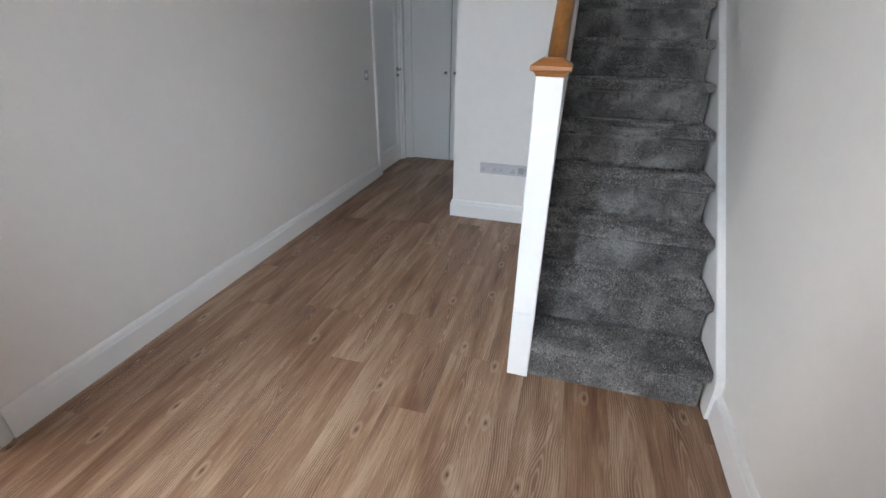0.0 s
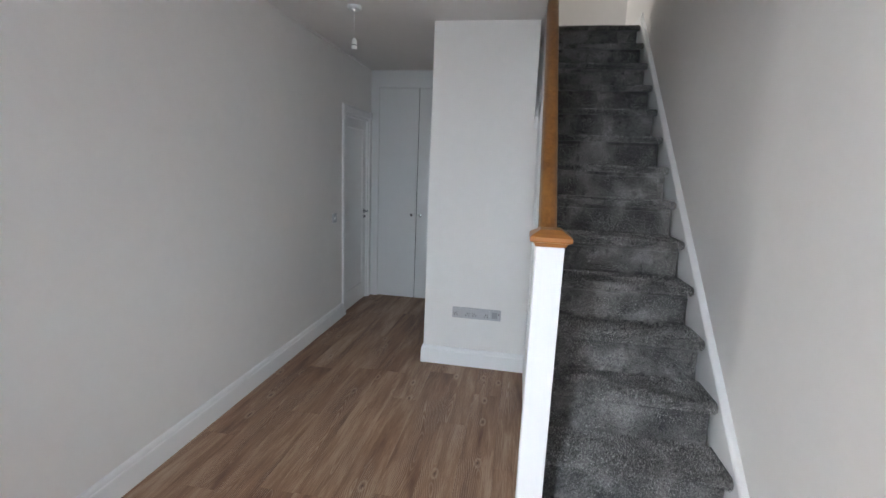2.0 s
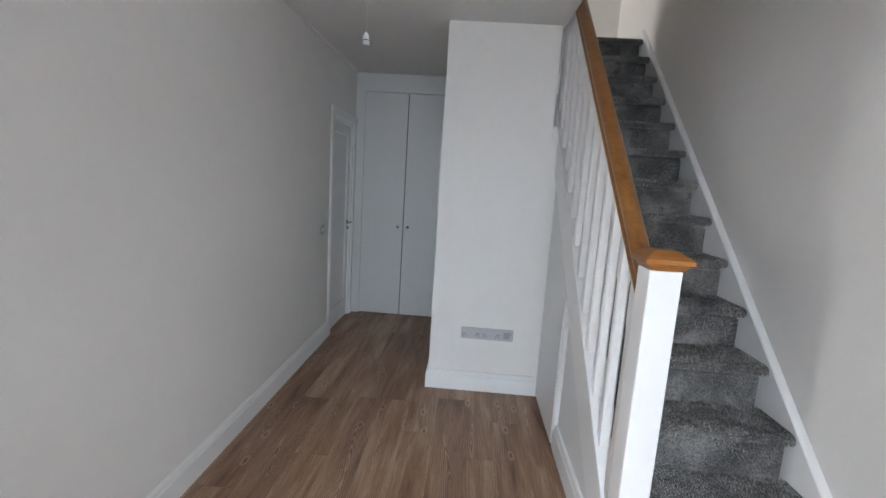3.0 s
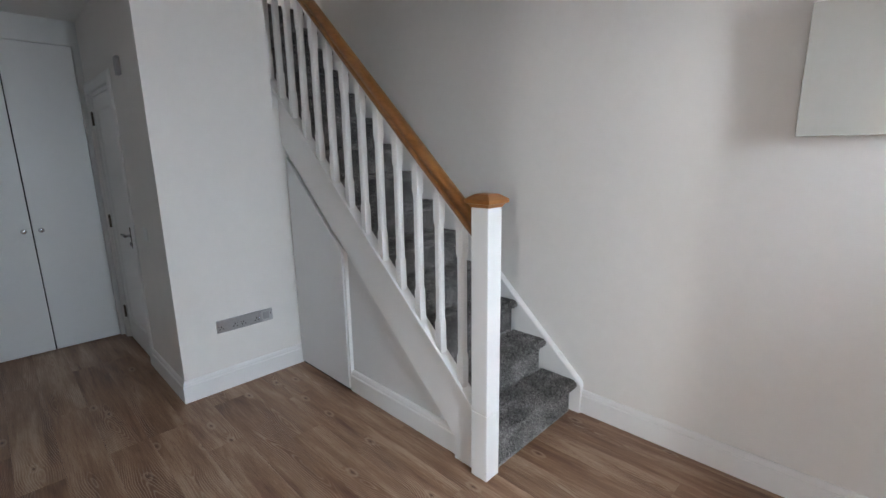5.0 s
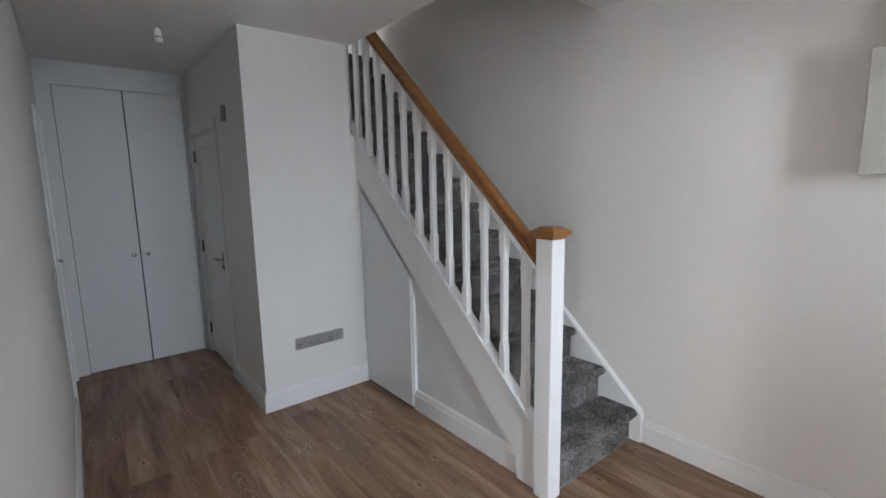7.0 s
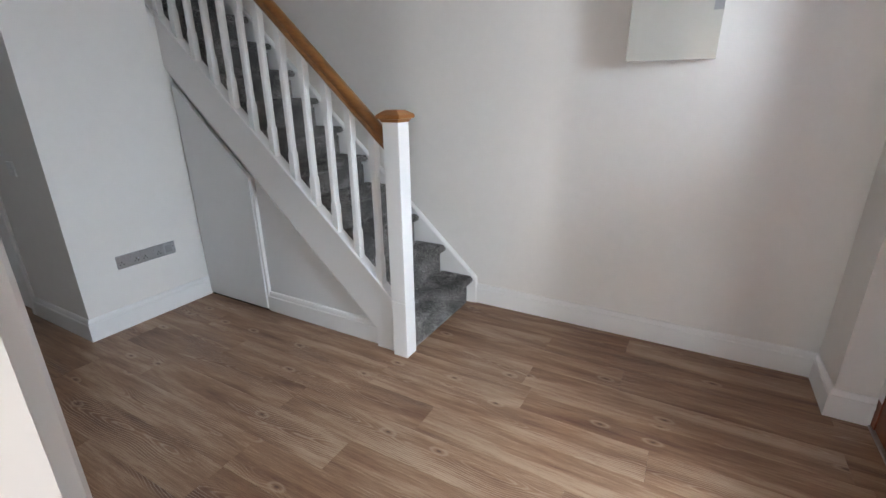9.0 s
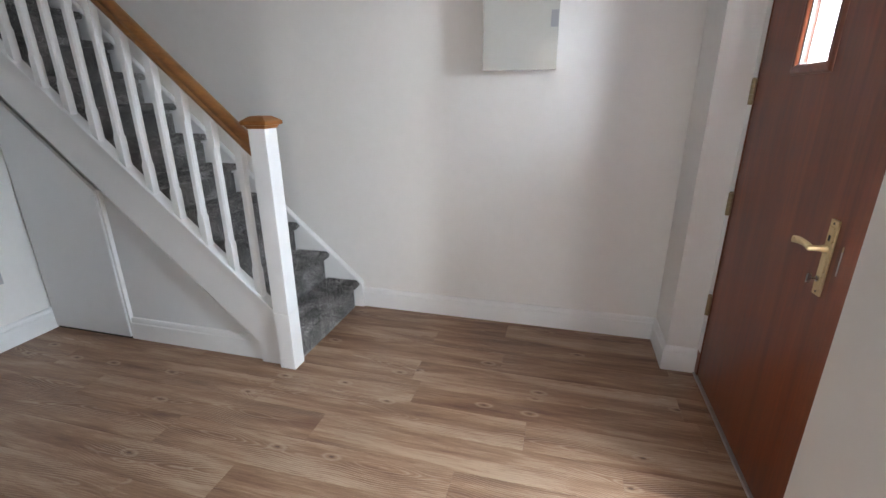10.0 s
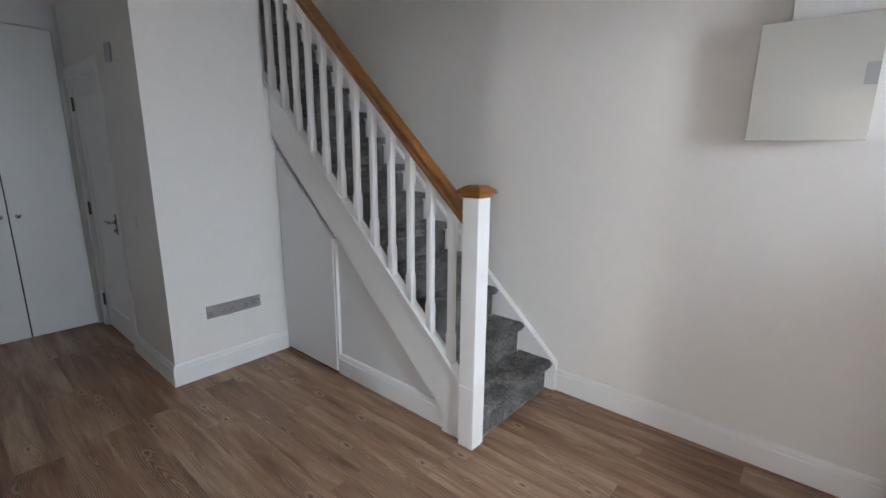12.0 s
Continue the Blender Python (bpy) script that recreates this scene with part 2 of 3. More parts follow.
def lathe(profile, n=20, bm=None, m=None):
    """(r, z) rings about z, then moved by m."""
    bm = bm or bmesh.new()
    m = m or Matrix.Identity(4)
    rings = []
    for r, z in profile:
        rings.append([bm.verts.new(m @ Vector((r * math.cos(k * math.tau / n), r * math.sin(k * math.tau / n), z))) for k in range(n)])
    for a, b in zip(rings, rings[1:]):
        for k in range(n):
            bm.faces.new((a[k], a[(k + 1) % n], b[(k + 1) % n], b[k]))
    bm.faces.new(rings[0][::-1])
    bm.faces.new(rings[-1])
    return bm


def sweep(path, profile, side=1, bm=None):
    """A moulding along a plan line, mitred. profile: (out from the wall, z). side 1: stands off to the left of the way."""
    bm = bm or bmesh.new()
    pts = [Vector(p) for p in path]
    normals = []
    for a, b in zip(pts, pts[1:]):
        d = (b - a).normalized()
        normals.append(Vector((-d.y, d.x)) * side)
    rings = []
    for i, p in enumerate(pts):
        n0 = normals[max(0, i - 1)]
        n1 = normals[min(len(normals) - 1, i)]
        mid = n0 + n1
        mid = mid / mid.dot(n0) if abs(mid.dot(n0)) > 1e-6 else n0
        rings.append([bm.verts.new((p.x + mid.x * o, p.y + mid.y * o, z)) for o, z in profile])
    k = len(profile)
    for a, b in zip(rings, rings[1:]):
        for i in range(k):
            bm.faces.new((a[i], a[(i + 1) % k], b[(i + 1) % k], b[i]))
    bm.faces.new(rings[0][::-1])
    bm.faces.new(rings[-1])
    return bm


def structure(name, bm, material, label="", smooth=False):
    return tagged(part(name, bm, material, None, label, smooth), kind="structure")


SKIRT = [(0, 0), (0.018, 0), (0.018, 0.108), (0.0165, 0.112), (0.013, 0.115), (0.0125, 0.128), (0.010, 0.138), (0.006, 0.1445), (0, 0.146)]

# ---- plan ----
LW, SW = -1.027, 1.65          # faces of the long side walls
FW, BW = -3.838, 1.69          # face of the front wall, plane of the cupboards
CH, UF = 2.585, 2.817          # ceiling, upper floor
RISE, GO, Y1 = 0.2012, 0.218, -1.852
SLOPE = RISE / GO


def nose(y):
    """Height of the line of the nosings."""
    return RISE + (y - Y1) * SLOPE


# ---- shell ----
def wall_y(x0, x1, ya, yb, z0, z1, holes=()):
    """A wall that runs along y from ya to yb; holes: (y0, y1, z0, z1)."""
    bm = bmesh.new()
    y = ya
    for h0, h1, hz0, hz1 in sorted(holes):
        if h0 > y:
            box(x0, x1, y, h0, z0, z1, bm=bm)
        if hz0 > z0:
            box(x0, x1, h0, h1, z0, hz0, bm=bm)
        if hz1 < z1:
            box(x0, x1, h0, h1, hz1, z1, bm=bm)
        y = h1
    if yb > y:
        box(x0, x1, y, yb, z0, z1, bm=bm)
    bmesh.ops.remove_doubles(bm, verts=bm.verts, dist=1e-5)
    return bm


def wall_x(y0, y1, xa, xb, z0, z1, holes=()):
    bm = wall_y(y0, y1, xa, xb, z0, z1, holes)
    for v in bm.verts:
        v.co.x, v.co.y = v.co.y, v.co.x
    return bm


DOOR_A = (-3.60, -2.838, -0.05, 2.05)     # to the bright front room
DOOR_B = (0.925, 1.615, -0.05, 2.045)
structure("wall_west", wall_y(LW - 0.1, LW, -4.3, 1.80, -0.05, CH, [DOOR_A, DOOR_B]), WALL, "long off-white painted plaster wall")
structure("wall_east", box(SW, SW + 0.15, -4.08, 3.2, -0.05, 5.3), WALL, "tall off-white painted wall beside the stairs")
structure("wall_front", wall_x(-4.08, FW, -1.127, SW, -0.05, CH, [(0.0, 1.318, -0.05, 2.47)]), WALL, "off-white painted wall round the front door")
structure("wall_end", box(LW, SW, 2.42, 2.52, -0.05, CH), WALL)
structure("wall_upper_end", box(-1.5, SW, 1.93, 2.03, UF, 5.2), WALL, "white painted wall at the head of the stairs")
structure("wall_closet_pier_front", box(0.018, 0.765, 0.018, 0.118, -0.02, CH), WALL, "off-white painted boxed pier")
structure("wall_closet_pier_side", wall_y(0.018, 0.118, 0.118, BW + 0.7, -0.02, CH, [(0.83, 1.605, -0.02, 2.04)]), WALL)
structure("wall_stair_side", box(0.665, 0.765, 0.118, 2.42, 0.0, CH), WALL)
structure("wall_pier_lower_return", box(0.765, 0.829, 0.018, 0.118, 0.0, 1.86), WALL)
bm = box(LW - 0.1, 0.79, -4.08, 2.42, CH, UF - 0.02)
box(0.79, SW, -4.08, -1.47, CH, UF - 0.02, bm=bm)
box(0.79, SW, 1.04, 2.42, CH, UF - 0.02, bm=bm)
structure("ceiling", bm, CEIL, "plain white emulsioned ceiling with stairwell opening")
# upper storey
structure("wall_upper_west", wall_y(-1.6, -1.5, -4.3, 2.52, UF - 0.02, 5.3, [(1.2, 1.8, 3.45, 4.55)]), WALL)
structure("wall_upper_front", box(-1.6, SW, -4.08, -3.98, UF - 0.02, 5.3), WALL)
structure("wall_upper_well", box(0.69, 0.79, -1.47, 1.04, UF - 0.02, 5.2), WALL)
structure("wall_upper_well_front", box(0.69, SW, -1.57, -1.47, UF - 0.02, 5.2), WALL)
structure("ceiling_upper", box(-1.6, SW + 0.15, -4.3, 2.52, 5.2, 5.3), CEIL)
structure("floor_upper_landing", box(-1.5, SW, 1.10, 2.42, UF - 0.02, UF), CARPET)
# front room
# Openings round y -3.88 and -2.0 are invented, for the fill lamps.
structure("wall_room_window", wall_y(-5.1, -5.0, -6.2, -1.2, -0.05, CH, [(-5.46, -4.94, 0.9, 2.2), (-4.14, -3.62, 0.9, 2.2), (-2.26, -1.74, 0.9, 2.2)]), WALL)
structure("wall_room_front", wall_x(-6.3, -6.2, -5.1, -1.127, -0.05, CH, [(-4.75, -3.85, 0.9, 2.25)]), WALL)
structure("wall_room_back", box(-5.0, -1.127, -1.3, -1.2, -0.05, CH), WALL)
structure("wall_room_return", box(-1.227, -1.127, -6.2, -4.3, -0.05, CH), WALL)
structure("ceiling_room", box(-5.1, -1.127, -6.3, -1.2, CH, CH + 0.1), CEIL)
structure("floor_room", box(-5.0, -1.13, -6.2, -1.3, -0.05, -0.001), PLANK)
# rooms behind the closed doors
structure("wall_closet_back", box(LW, 0.018, 2.30, 2.40, -0.02, CH), WALL)
structure("floor_slab", box(LW - 0.1, SW, -4.08, 2.42, -0.15, -0.0045), BLACK)

# outside
structure("ground", box(-60, 60, -160, 60, -0.35, -0.16), GRASS, "lawn and ground outside")
structure("pavement", box(-3, 6, -14, -6.4, -0.2, -0.12), PAVING)


# ---- trim ----
structure("baseboard_west", sweep([(LW, 0.84), (LW, -2.760)], SKIRT, 1), TRIM, "white moulded skirting board")
structure("baseboard_pier", sweep([(0.829, 0.018), (0.018, 0.018), (0.018, 0.742)], SKIRT, 1), TRIM, "white moulded skirting board round the pier")
structure("baseboard_east", sweep([(SW, -1.8705), (SW, FW), (1.318, FW), (1.318, -3.992)], SKIRT, -1), TRIM, "white moulded skirting board below the tall wall")
structure("baseboard_front", sweep([(0.0, -3.992), (0.0, FW), (LW, FW), (LW, -3.70)], SKIRT, -1), TRIM, "white moulded skirting board")
structure("baseboard_landing", sweep([(SW, 1.11), (SW, 2.42), (0.78, 2.42)], [(o, z + UF) for o, z in SKIRT], 1), TRIM)



def architrave(name, x, out, y0, y1, top, w=0.08):
    """A mitred door surround on a wall face x; out: +1 or -1 is the way it faces."""
    bm = bmesh.new()
    prof = [(0, 0), (0.014, 0.002), (0.018, 0.008), (0.018, w - 0.018), (0.012, w - 0.008), (0.009, w), (0, w)]
    corners = [(y0, 0.0, -1, 0), (y0, top, -1, 1), (y1, top, 1, 1), (y1, 0.0, 1, 0)]
    rings = [[bm.verts.new((x + out * o, cy + sy * d, cz + sz * d)) for o, d in prof] for cy, cz, sy, sz in corners]
    k = len(prof)
    for a, b in zip(rings, rings[1:]):
        for i in range(k):
            bm.faces.new((a[i], a[(i + 1) % k], b[(i + 1) % k], b[i]))
    bm.faces.new(rings[0][::-1])
    bm.faces.new(rings[-1])
    return structure(name, bm, TRIM, "white moulded door architrave")


def lining(name, x0, x1, y0, y1, top, t=0.026):
    bm = box(x0, x1, y0, y0 + t, 0, top)
    box(x0, x1, y1 - t, y1, 0, top, bm=bm)
    box(x0, x1, y0 + t, y1 - t, top - t, top, bm=bm)
    return structure(name, bm, TRIM, "white painted door lining")


architrave("trim_room_door", LW, 1, -3.595, -2.843, 2.045)
architrave("trim_room_door_inner", LW - 0.1, -1, -3.595, -2.843, 2.045)
lining("trim_room_lining", LW - 0.1, LW - 0.0005, -3.60, -2.838, 2.05)
architrave("trim_west_door", LW, 1, 0.925, 1.61, 2.045, 0.077)
structure("trim_west_door_head", box(LW + 0.0005, LW + 0.021, 1.62, 1.6885, 2.050, 2.123, 0.002), TRIM, "white architrave head running to the corner")
lining("trim_west_lining", LW - 0.1, LW - 0.001, 0.925, 1.615, 2.045)
architrave("trim_pier_door", 0.018, -1, 0.83, 1.60, 2.04, 0.083)
lining("trim_pier_lining", 0.0185, 0.118, 0.83, 1.605, 2.04)


def lever_handle(parent, x, y, z, out, along, mat=CHROME):
    """A lever on a round rose with a small turn below. out: way it stands off in x; along: way the lever points in y."""
    h = lathe([(0.026, 0), (0.026, 0.006), (0.023, 0.009), (0.010, 0.010), (0.009, 0.042), (0.0085, 0.045)], 20, m=pose(x, y, z, 0, 90 * out, 0))
    hd = part("door_handle", h, mat, parent, "polished chrome lever handle", True)
    lv = lathe([(0.011, 0), (0.0115, 0.01), (0.010, 0.06), (0.009, 0.110), (0.006, 0.118)], 14, m=pose(x + out * 0.044, y - along * 0.006, z, -90 * along, 0, 0))
    part("lever", lv, mat, hd, "", True)
    tr = lathe([(0.020, 0), (0.020, 0.006), (0.017, 0.009), (0.006, 0.010), (0.006, 0.020)], 18, m=pose(x, y, z - 0.062, 0, 90 * out, 0))
    box(x + out * 0.018 - 0.004, x + out * 0.018 + 0.004, y - 0.004, y + 0.004, z - 0.075, z - 0.049, 0.0015, bm=tr)
    part("thumb_turn", tr, mat, parent, "small chrome thumb turn", True)


def butt_hinge(parent, x, y, z, mat, h=0.10, rad=0.0065, name="hinge", leaf=0.012, axis="y"):
    bm = bmesh.new()
    for k in range(5):
        lathe([(rad, 0), (rad, h / 5 - 0.001)], 12, bm, pose(x, y, z - h / 2 + k * h / 5))
    lathe([(rad * 0.6, 0), (rad, 0.003), (rad * 0.4, 0.006)], 12, bm, pose(x, y, z + h / 2))
    if axis == "y":
        box(x - 0.001, x + 0.0015, y - leaf, y + leaf, z - h / 2, z + h / 2, bm=bm)
    else:
        box(x - leaf, x + leaf, y - 0.001, y + 0.0015, z - h / 2, z + h / 2, bm=bm)
    part(name, bm, mat, parent, "", True)


def shaker_leaf(parent, x, out, y0, y1, z0, z1, mat, border=0.095, low=0.19):
    """A door leaf whose face lies at x, with one sunk panel with a sloped edge."""
    bm = box(x - out * 0.035, x - out * 0.010, y0, y1, z0, z1)
    for a, b, c, d in ((y0, y0 + border, z0, z1), (y1 - border, y1, z0, z1), (y0 + border, y1 - border, z0, z0 + low), (y0 + border, y1 - border, z1 - border, z1)):
        box(min(x - out * 0.010, x), max(x - out * 0.010, x), a, b, c, d, bm=bm)
    part("leaf", bm, mat, parent)
    bm = bmesh.new()
    ya, yb, za, zb = y0 + border, y1 - border, z0 + low, z1 - border
    s = 0.012
    outer = [bm.verts.new((x - out * 0.0005, y, z)) for y, z in ((ya, za), (yb, za), (yb, zb), (ya, zb))]
    inner = [bm.verts.new((x - out * 0.0095, y, z)) for y, z in ((ya + s, za + s), (yb - s, za + s), (yb - s, zb - s), (ya + s, zb - s))]
    back = [bm.verts.new((x - out * 0.0098, v.co.y, v.co.z)) for v in outer]
    for i in range(4):
        j = (i + 1) % 4
        bm.faces.new((outer[i], outer[j], inner[j], inner[i]))
        bm.faces.new((outer[i], outer[j], back[j], back[i]))
    part("panel_moulding", bm, mat, parent)


d = thing("interior_door", LW - 0.03, 1.0, 0, "white one-panel interior door, closed, in the long wall beside the cupboards", "door")
d.location = (0, 0, 0)
shaker_leaf(d, LW - 0.022, 1, 0.953, 1.587, 0.006, 2.018, TRIM)
lever_handle(d, LW - 0.022, 1.535, 1.03, 1, -1)

d = thing("interior_door", 0, 0, 0, "white one-panel interior door, closed, in the side of the pier", "door")
shaker_leaf(d, 0.028, -1, 0.858, 1.577, 0.006, 2.012, TRIM, 0.1)
lever_handle(d, 0.028, 0.915, 0.985, -1, 1)
for z in (0.24, 1.03, 1.85):
    butt_hinge(d, 0.014, 1.585, z, BRONZE, 0.1, 0.009, leaf=0.020)
part("strike_plate", box(-0.0016, -0.0002, 0.790, 0.822, 0.91, 1.06), BRONZE, d, "dark metal strike plate")

# ---- cupboards ----
structure("trim_cupboard_frame", wall_x(BW - 0.0, BW + 0.04, LW, 0.018, 0, CH, [(-0.93, -0.028, -0.1, 2.402)]), CUP, "grey-white painted cupboard surround")
# Black strip on the floor, painted shade below the cupboard doors.
structure("floor_cupboard_plinth_shadow", box(-0.93, -0.028, BW + 0.05, BW + 0.3, -0.004, 0.001), BLACK)
for x0, x1, kx in ((-0.926, -0.4755, -0.522), (-0.4665, -0.0325, -0.418)):
    c = thing("cupboard_door", (x0 + x1) / 2, BW, 0, "tall flat grey-white cupboard door with a chrome knob", "cupboard door", "tall cupboard doors")
    part("door_panel", box(x0 - c.location.x, x1 - c.location.x, 0.002, 0.022, 0.010, 2.397, 0.0015), CUP, c)
    part("knob", lathe([(0.009, 0), (0.007, 0.012), (0.017, 0.02), (0.019, 0.026), (0.015, 0.031), (0.004, 0.033)], 20, m=pose(kx - c.location.x, 0.003, 1.0, 90, 0, 0)), CHROME, c, "polished chrome knob", True)
# Added black sheet that puts shade into the gaps between the cupboard doors.
structure("wall_cupboard_gap_shade", box(-1.0, 0.0, BW + 0.30, BW + 0.32, 0, 2.45), BLACK)

# ---- switches and sockets ----


def rounded_plate(w, h, t, r=0.004):
    return box(-w / 2, w / 2, -t, 0, -h / 2, h / 2, 0.0022)


def uk_holes(bm, cx, cz):
    """The three slots of one outlet, as dark insets."""
    y = -0.0108
    box(cx - 0.0028, cx + 0.0028, y, y + 0.002, cz + 0.003, cz + 0.013, bm=bm)
    for s in (-1, 1):
        box(cx + s * 0.011 - 0.0042, cx + s * 0.011 + 0.0042, y, y + 0.002, cz - 0.010, cz - 0.0045, bm=bm)
    return bm


def double_socket(x, label):
    s = thing("double_socket", x, 0.018, 0.443, label, "power socket", "row of socket plates")
    part("face_plate", rounded_plate(0.146, 0.086, 0.0095), SOCKET, s)
    for cx in (-0.045, 0.045):
        part("pin_slots", uk_holes(bmesh.new(), cx, -0.010), BLACK, s, "black pin slots")
    for cx in (-0.018, 0.018):
        part("rocker_switch", box(cx - 0.007, cx + 0.007, -0.013, -0.009, 0.010, 0.030, 0.0012), SOCKET, s, "small satin rocker switch")
    for cx in (-0.060, 0.060):
        part("screw", lathe([(0.0035, 0), (0.0035, 0.001), (0.002, 0.0016)], 10, m=pose(cx, -0.0094, 0.0, 90, 0, 0)), CHROME, s)
    return s


double_socket(0.316, "satin steel double power socket low on the pier")
double_socket(0.4625, "satin steel double power socket low on the pier")
s = thing("blank_outlet_plate", 0.5795, 0.018, 0.443, "satin steel single plate beside the double sockets", "wall outlet", "row of socket plates")
part("face_plate", rounded_plate(0.086, 0.086, 0.0095), SOCKET, s)
part("insert", box(-0.027, 0.018, -0.0118, -0.009, -0.025, 0.025, 0.001), GREYPL, s, "light grey rectangular insert")
part("indicator", box(0.024, 0.030, -0.0112, -0.009, 0.004, 0.014, 0.0005), BLACK, s)


def wall_switch(x, y, z, out, label, gangs=1):
    s = thing("light_switch", x, y, z, label, "light switch")
    a, b = sorted((0, out * 0.009))
    part("switch_plate", box(a, b, -0.043, 0.043, -0.043, 0.043, 0.002), SOCKET if gangs > 1 else PLASTIC, s)
    a, b = sorted((out * 0.0085, out * 0.0125))
    for k in range(gangs):
        c = (k - (gangs - 1) / 2) * 0.024
        part("rocker", box(a, b, c - 0.009, c + 0.009, -0.016, 0.016, 0.0012), PLASTIC, s)
    return s


wall_switch(LW, 0.655, 1.04, 1, "satin steel light switch with white rockers on the long wall", 2)
wall_switch(0.018, 0.43, 1.05, -1, "white light switch on the side of the pier")
s = thing("room_thermostat", 0.018, 0.46, 2.10, "small grey wall sensor high on the side of the pier", "sensor")
part("housing", box(-0.024, 0, -0.03, 0.03, -0.055, 0.055, 0.004), GREYPL, s)
part("vent_strip", box(-0.0255, -0.0235, -0.018, 0.018, -0.035, -0.028), GREYPL, s)

s = thing("cable_trunking", LW, 0.9, CH, "thin white cable trunking along the top of the wall", "trunking")
part("casing", box(0.001, 0.024, -0.75, 0.58, -0.016, -0.0005, 0.001), WALL, s)

# ---- ceiling lamp ----
s = thing("pendant_lamp_holder", -0.461, -0.305, CH, "bare white pendant lamp holder hanging on a thin flex", "ceiling light")
part("ceiling_rose", lathe([(0.046, 0), (0.046, -0.012), (0.040, -0.022), (0.016, -0.028), (0.008, -0.036)], 24), CUP, s, "round white ceiling rose", True)
part("flex", lathe([(0.0013, -0.032), (0.0013, -0.205)], 8), PLASTIC, s, "thin white flex", True)
part("lamp_holder", lathe([(0.007, -0.20), (0.016, -0.212), (0.0185, -0.235), (0.0185, -0.241)], 18), PLASTIC, s, "", True)
part("holder_ring", lathe([(0.0175, -0.241), (0.0175, -0.246)], 18), BLACK, s)
part("holder_skirt", lathe([(0.0195, -0.246), (0.0195, -0.266), (0.017, -0.270)], 18), PLASTIC, s, "", True)

# ---- stairs ----
stairs = thing("staircase", 0, 0, 0, "carpeted straight staircase with white balusters and an oak handrail", "staircase")
N_STEPS = 14


def step_mesh(x_from=0.853):
    """One carpeted step; the nosing's foremost top point is at the origin, the tread runs along +y."""
    bm = bmesh.new()
    r = 0.018
    prof = [(0.043, -RISE - 0.002), (0.043, -3.3 * r), (0.058, -3.2 * r), (0.056, -2.1 * r), (0.034, -2.05 * r)]
    for k in range(9):
        a = radians(-100 + k * 190 / 8)
        prof.append((r - r * math.cos(a) * 1.0, -r + r * math.sin(a)))
    prof += [(GO * 0.5, 0.001), (GO + 0.03, 0.0), (GO + 0.03, -0.10), (0.06, -RISE - 0.10), (0.034, -RISE - 0.06)]
    xs = [x_from, x_from + 0.009, 0.90, 1.15, 1.40, 1.56, 1.585, 1.600, 1.610, 1.615]
    inset = {1.600: 0.003, 1.610: 0.010, 1.615: 0.026}
    rings = []
    for x in xs:
        ring = []
        for i, (y, z) in enumerate(prof):
            if y < 0.12 and z > -2.0 * r:
                y = min(y + inset.get(x, 0), 0.2)
            elif y <= 0.059 and z < -1.9 * r and x > 1.59:
                ring.append(bm.verts.new((1.596, y, z)))
                continue
            w = 0.0015 * noise.noise(Vector((x * 9, y * 20, z * 20)))
            ring.append(bm.verts.new((x, y + w, z + w)))
        rings.append(ring)
    k = len(prof)
    for a, b in zip(rings, rings[1:]):
        for i in range(k):
            q = (a[i], a[(i + 1) % k], b[(i + 1) % k], b[i])
            bm.faces.new(q)
    bm.faces.new(rings[0][::-1])
    bm.faces.new(rings[-1])
    bmesh.ops.remove_doubles(bm, verts=bm.verts, dist=1e-6)
    return mesh_from(bm, "step", CARPET, True)


